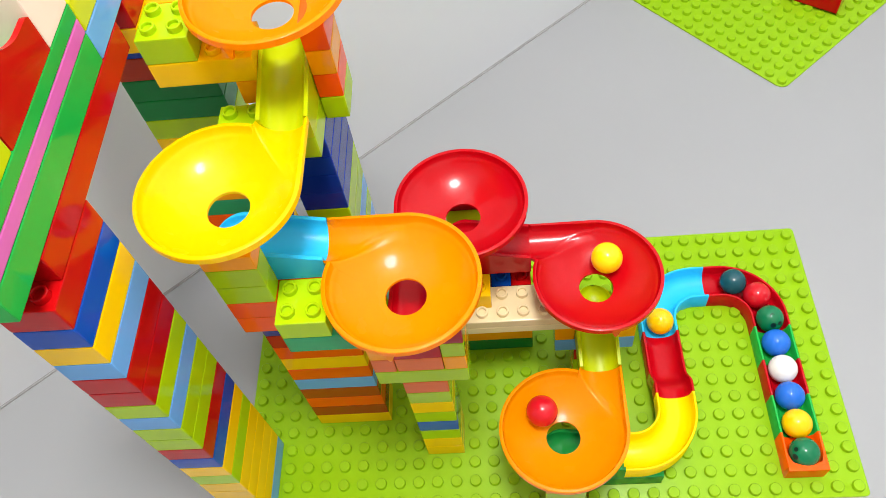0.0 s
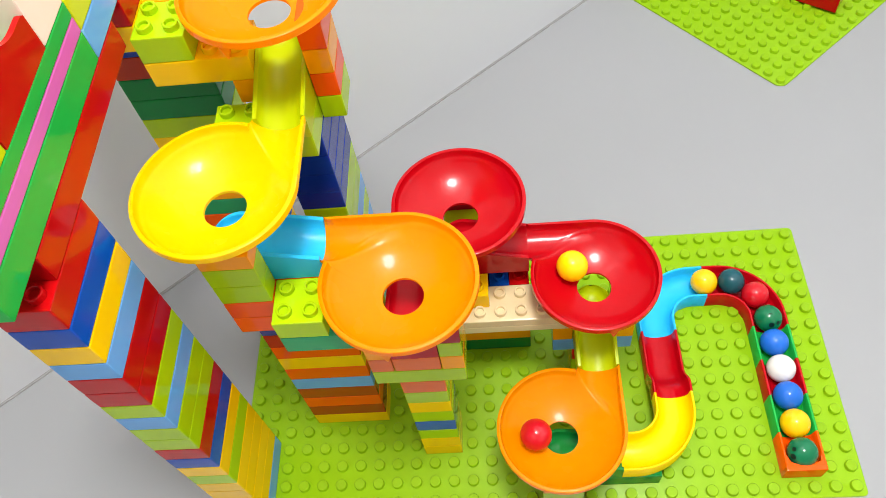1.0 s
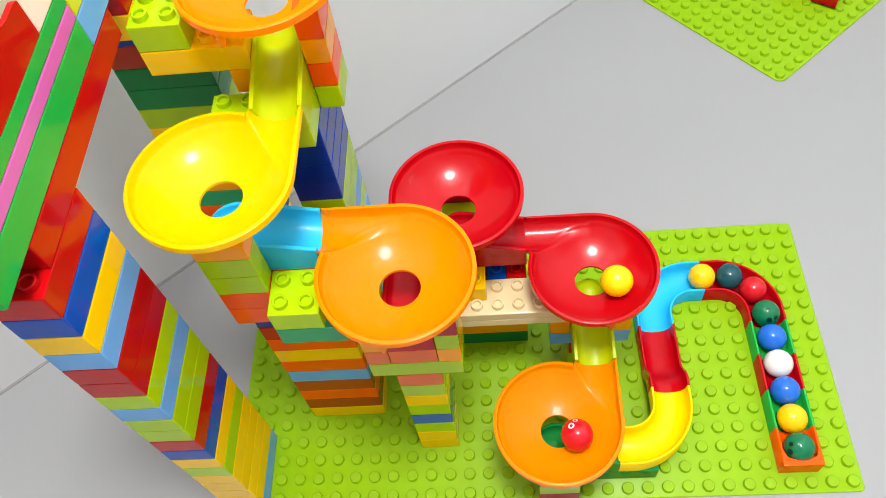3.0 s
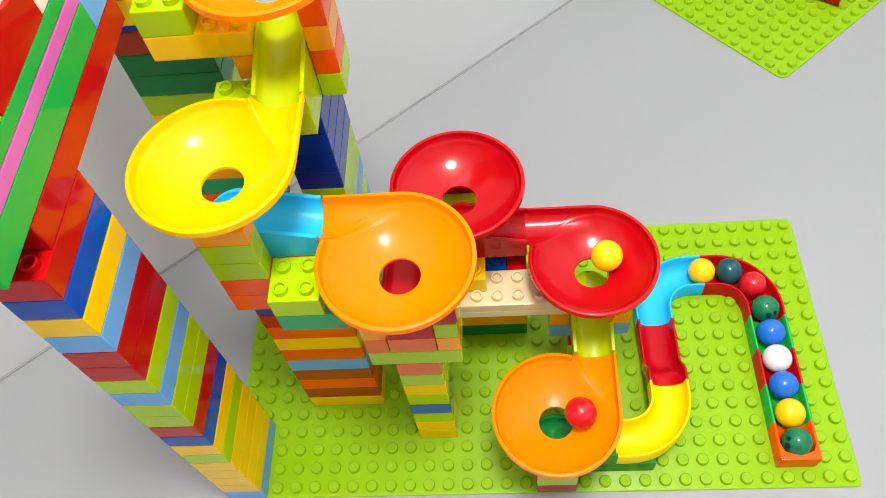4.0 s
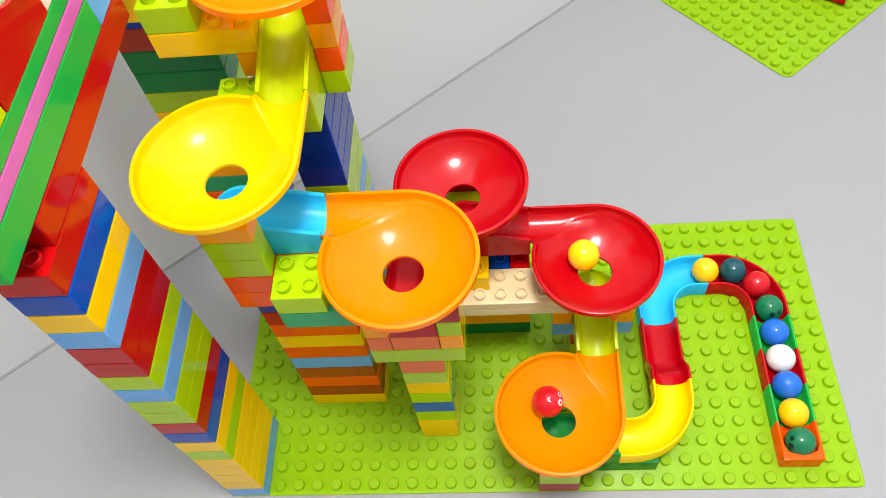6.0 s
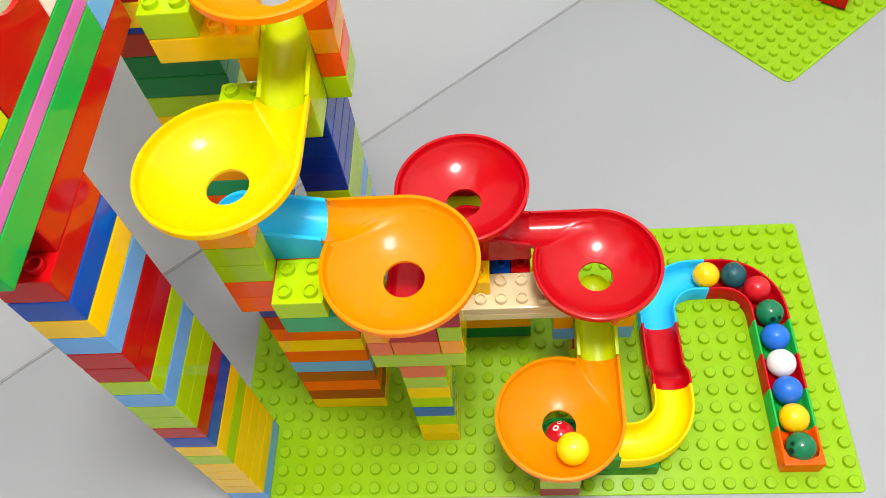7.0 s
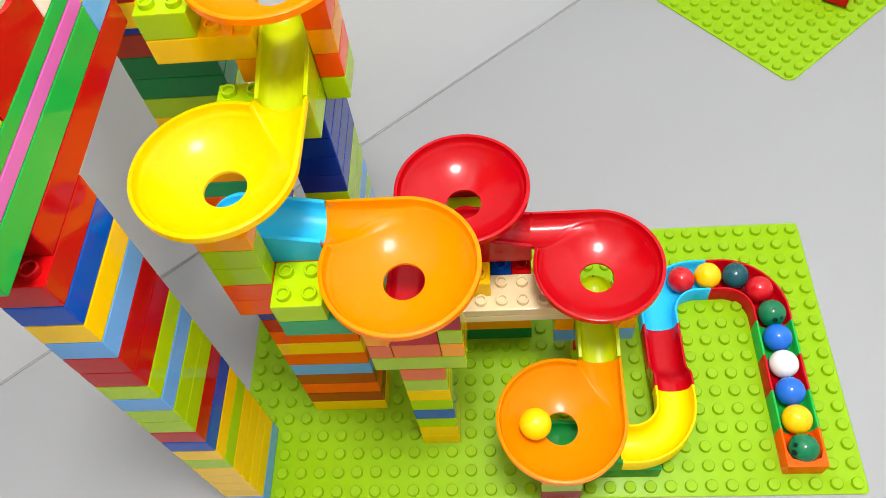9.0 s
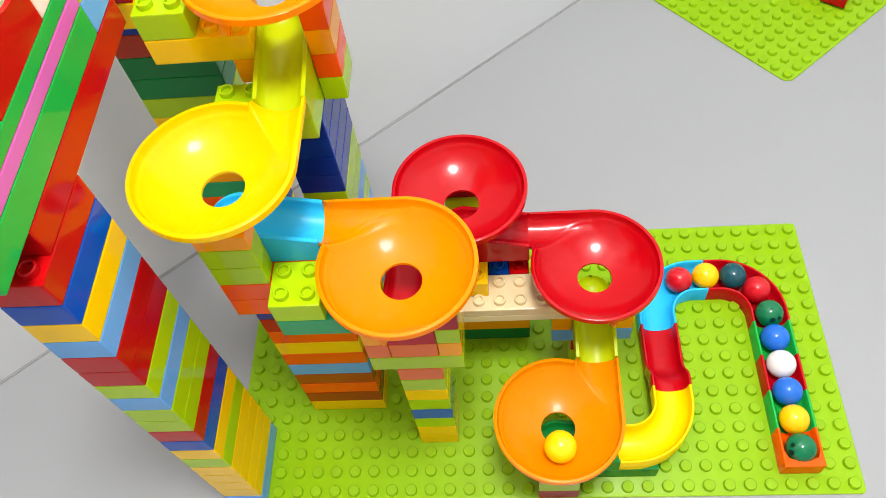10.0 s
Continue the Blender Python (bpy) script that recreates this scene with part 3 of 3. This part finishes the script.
def motions():
    yellow = circling(19, 8, 8, [(0, 62, 19.2), (0.1, -7, 23.2), (0.2, -63, 24.6), (0.3, -132, 24.1), (0.4, -185, 23.1), (0.5, -254, 17.7), (0.6, -331, 22.8), (0.7, -391, 21.1), (0.8, -457, 25.2), (0.9, -507, 23.9), (1, -575, 19.4), (1.1, -639, 19.2), (1.2, -714, 19.1), (1.3, -774, 23.6), (1.4, -829, 24.4), (1.5, -895, 23.1), (1.6, -947, 17.7), (1.7, -1033, 17.7), (1.8, -1085, 21.1), (1.9, -1155, 19.6), (2, -1211, 22.7), (2.1, -1260, 18), (2.2, -1343, 16.1), (2.3, -1399, 18.4), (2.4, -1468, 17), (2.5, -1525, 23.1), (2.6, -1573, 19.1), (2.7, -1647, 17.9)])
    yellow += circling(19, 8, 8, [(2.8, -1708, 18.2), (2.9, -1769, 18.6), (3, -1830, 18.9), (3.1, -1891, 19.2), (3.2, -1952, 19.5), (3.3, -2013, 19.9), (3.4, -2074, 20.2), (3.5, -2135, 20.5), (3.6, -2196, 20.8), (3.7, -2257, 21.2), (3.8, -2318, 21.5), (3.9, -2364, 12.1), (4, -2488, 13), (4.1, -2532, 19.4), (4.2, -2586, 17.5), (4.3, -2645, 20.8), (4.4, -2684, 17.7), (4.5, -2768, 10.8), (4.6, -2858, 16.2), (4.7, -2893, 17.5), (4.8, -2963, 17.1), (4.9, -3013, 21.9), (5, -3066, 10), (5.1, -3245, 11), (5.2, -3281, 21.3), (5.3, -3324, 18.1), (5.4, -3386, 14.4), (5.5, -3436, 14.6), (5.6, -3483, 8.9), (5.7, -3611, 10.2), (5.8, -3683, 13), (5.9, -3751, 12.5), (6, -3821, 11.5), (6.1, -3896, 11), (6.2, -3971, 10.5), (6.3, -4051, 9)])
    yellow += [(6.42, 19 * P, 8.1 * P, 8 * U - 0.016), (6.5, 19 * P, 8 * P, 5 * U + 0.016), (6.58, 19 * P, 7.2 * P, 5 * U + 0.0110),
               (6.68, 19 * P, 6 * P, 5 * U + 0.004), (6.8, 18.9 * P, 4.3 * P, 5 * U + 0.0010), (6.85, 18.95 * P, 3.2 * P, 5 * U + 0.0005)]
    yellow += circling(17, 2, 5, [(6.9, 12, 29.6), (7, -71, 24.4), (7.1, -123, 33.3), (7.2, -171, 18.2), (7.3, -267, 20), (7.4, -312, 26.9), (7.5, -369, 19.2), (7.6, -452, 26), (7.7, -486, 28.6), (7.8, -544, 15), (7.9, -639, 19.2), (8, -685, 24.4), (8.1, -745, 23.3), (8.2, -803, 24.2), (8.3, -852, 25.5), (8.4, -900, 19), (8.5, -982, 15.1), (8.6, -1052, 23.7), (8.7, -1089, 24.3), (8.8, -1164, 18.1), (8.9, -1225, 24.4), (9, -1257, 19), (9.1, -1388, 11.4), (9.2, -1444, 26.1), (9.3, -1476, 23.6), (9.4, -1543, 18.4), (9.5, -1600, 20.2), (9.6, -1648, 17), (9.7, -1727, 13.6), (9.8, -1795, 21.1), (9.9, -1842, 20), (10, -1890, 19)])
    walk(YELLOW, rolled(yellow))
    red = circling(17, 2, 5, [(0, 133, 21.9), (0.1, 45, 18.4), (0.2, -22, 26.9), (0.3, -67, 28.2), (0.4, -137, 20.5), (0.5, -203, 22.8), (0.6, -264, 18.1), (0.7, -363, 20), (0.8, -412, 29.2), (0.9, -459, 25.3), (1, -534, 19.1), (1.1, -599, 21.1), (1.2, -668, 16.4), (1.3, -754, 23), (1.4, -800, 27.5), (1.5, -851, 21.3), (1.6, -934, 18), (1.7, -999, 19.2), (1.8, -1071, 18.2), (1.9, -1142, 23.7), (2, -1188, 26.2), (2.1, -1242, 15.8), (2.2, -1335, 15.5), (2.3, -1401, 19.2), (2.4, -1468, 19.2), (2.5, -1525, 23.1), (2.6, -1573, 21.9), (2.7, -1636, 14.6)])
    red += circling(17, 2, 5, [(2.8, -1701, 14.8), (2.9, -1766, 15.1), (3, -1831, 15.3), (3.1, -1896, 15.6), (3.2, -1961, 15.8), (3.3, -2025, 16.1), (3.4, -2090, 16.3), (3.5, -2155, 16.6), (3.6, -2220, 16.8), (3.7, -2285, 17.1), (3.8, -2350, 17.3), (3.9, -2426, 13), (4, -2514, 18.1), (4.1, -2563, 21.9), (4.2, -2610, 21), (4.3, -2664, 17.2), (4.4, -2725, 14.3), (4.5, -2803, 13.3), (4.6, -2874, 18.1), (4.7, -2925, 18.4), (4.8, -2981, 20.4), (4.9, -3038, 16.2), (5, -3121, 10.3), (5.1, -3220, 14.9), (5.2, -3269, 20.6), (5.3, -3314, 17.7), (5.4, -3375, 17), (5.5, -3428, 14.1), (5.6, -3510, 7), (5.7, -3645, 15.6), (5.8, -3707, 15), (5.9, -3770, 14), (6, -3835, 13.5), (6.1, -3903, 13), (6.2, -3973, 12.5), (6.3, -4045, 12), (6.4, -4119, 11.5), (6.5, -4195, 11), (6.6, -4273, 10), (6.7, -4345, 7)])
    red += [(6.8, 16.92 * P, 1.7 * P, 5 * U - 0.0145), (6.9, 16.95 * P, 1.85 * P, 5 * U - 0.028), (7.0, 17.1 * P, 2 * P, 2 * U + 0.0135), (7.05, 18.0 * P, 2 * P, 2 * U + 0.009),
            (7.1, 19.4 * P, 2 * P, 2 * U - 0.0005), (7.15, 20.8 * P, 2.05 * P, 0.0350), (7.2, 22.0 * P, 2.4 * P, 0.0345), (7.25, 22.8 * P, 3.4 * P, 0.0345), (7.3, 23 * P, 4.6 * P, 0.0350), (7.35, 23 * P, 5.5 * P, 0.0330),
            (7.4, 23 * P, 6.5 * P, 0.0205), (7.5, 23 * P, 9.2 * P, LINE_Z), (7.55, 23.25 * P, 10.5 * P, LINE_Z), (7.6, 24.0 * P, 11.5 * P, LINE_Z), (7.7, 24.58 * P, 11.85 * P, LINE_Z),
            (7.85, 24.5 * P, 11.8 * P, LINE_Z), (10.0, 24.5 * P, 11.8 * P, LINE_Z)]
    walk(RED, rolled(red, start=110))
    late = [(0.0, 23.1 * P, 9.7 * P, LINE_Z), (0.1, 23.95 * P, 11.45 * P, LINE_Z), (0.15, 24.9 * P, 11.95 * P, LINE_Z), (0.2, 25.95 * P, 12.0 * P, LINE_Z), (0.3, 26.0 * P, 12.0 * P, LINE_Z), (10.0, 26.0 * P, 12.0 * P, LINE_Z)]
    walk(LATE, rolled(late))


motions()
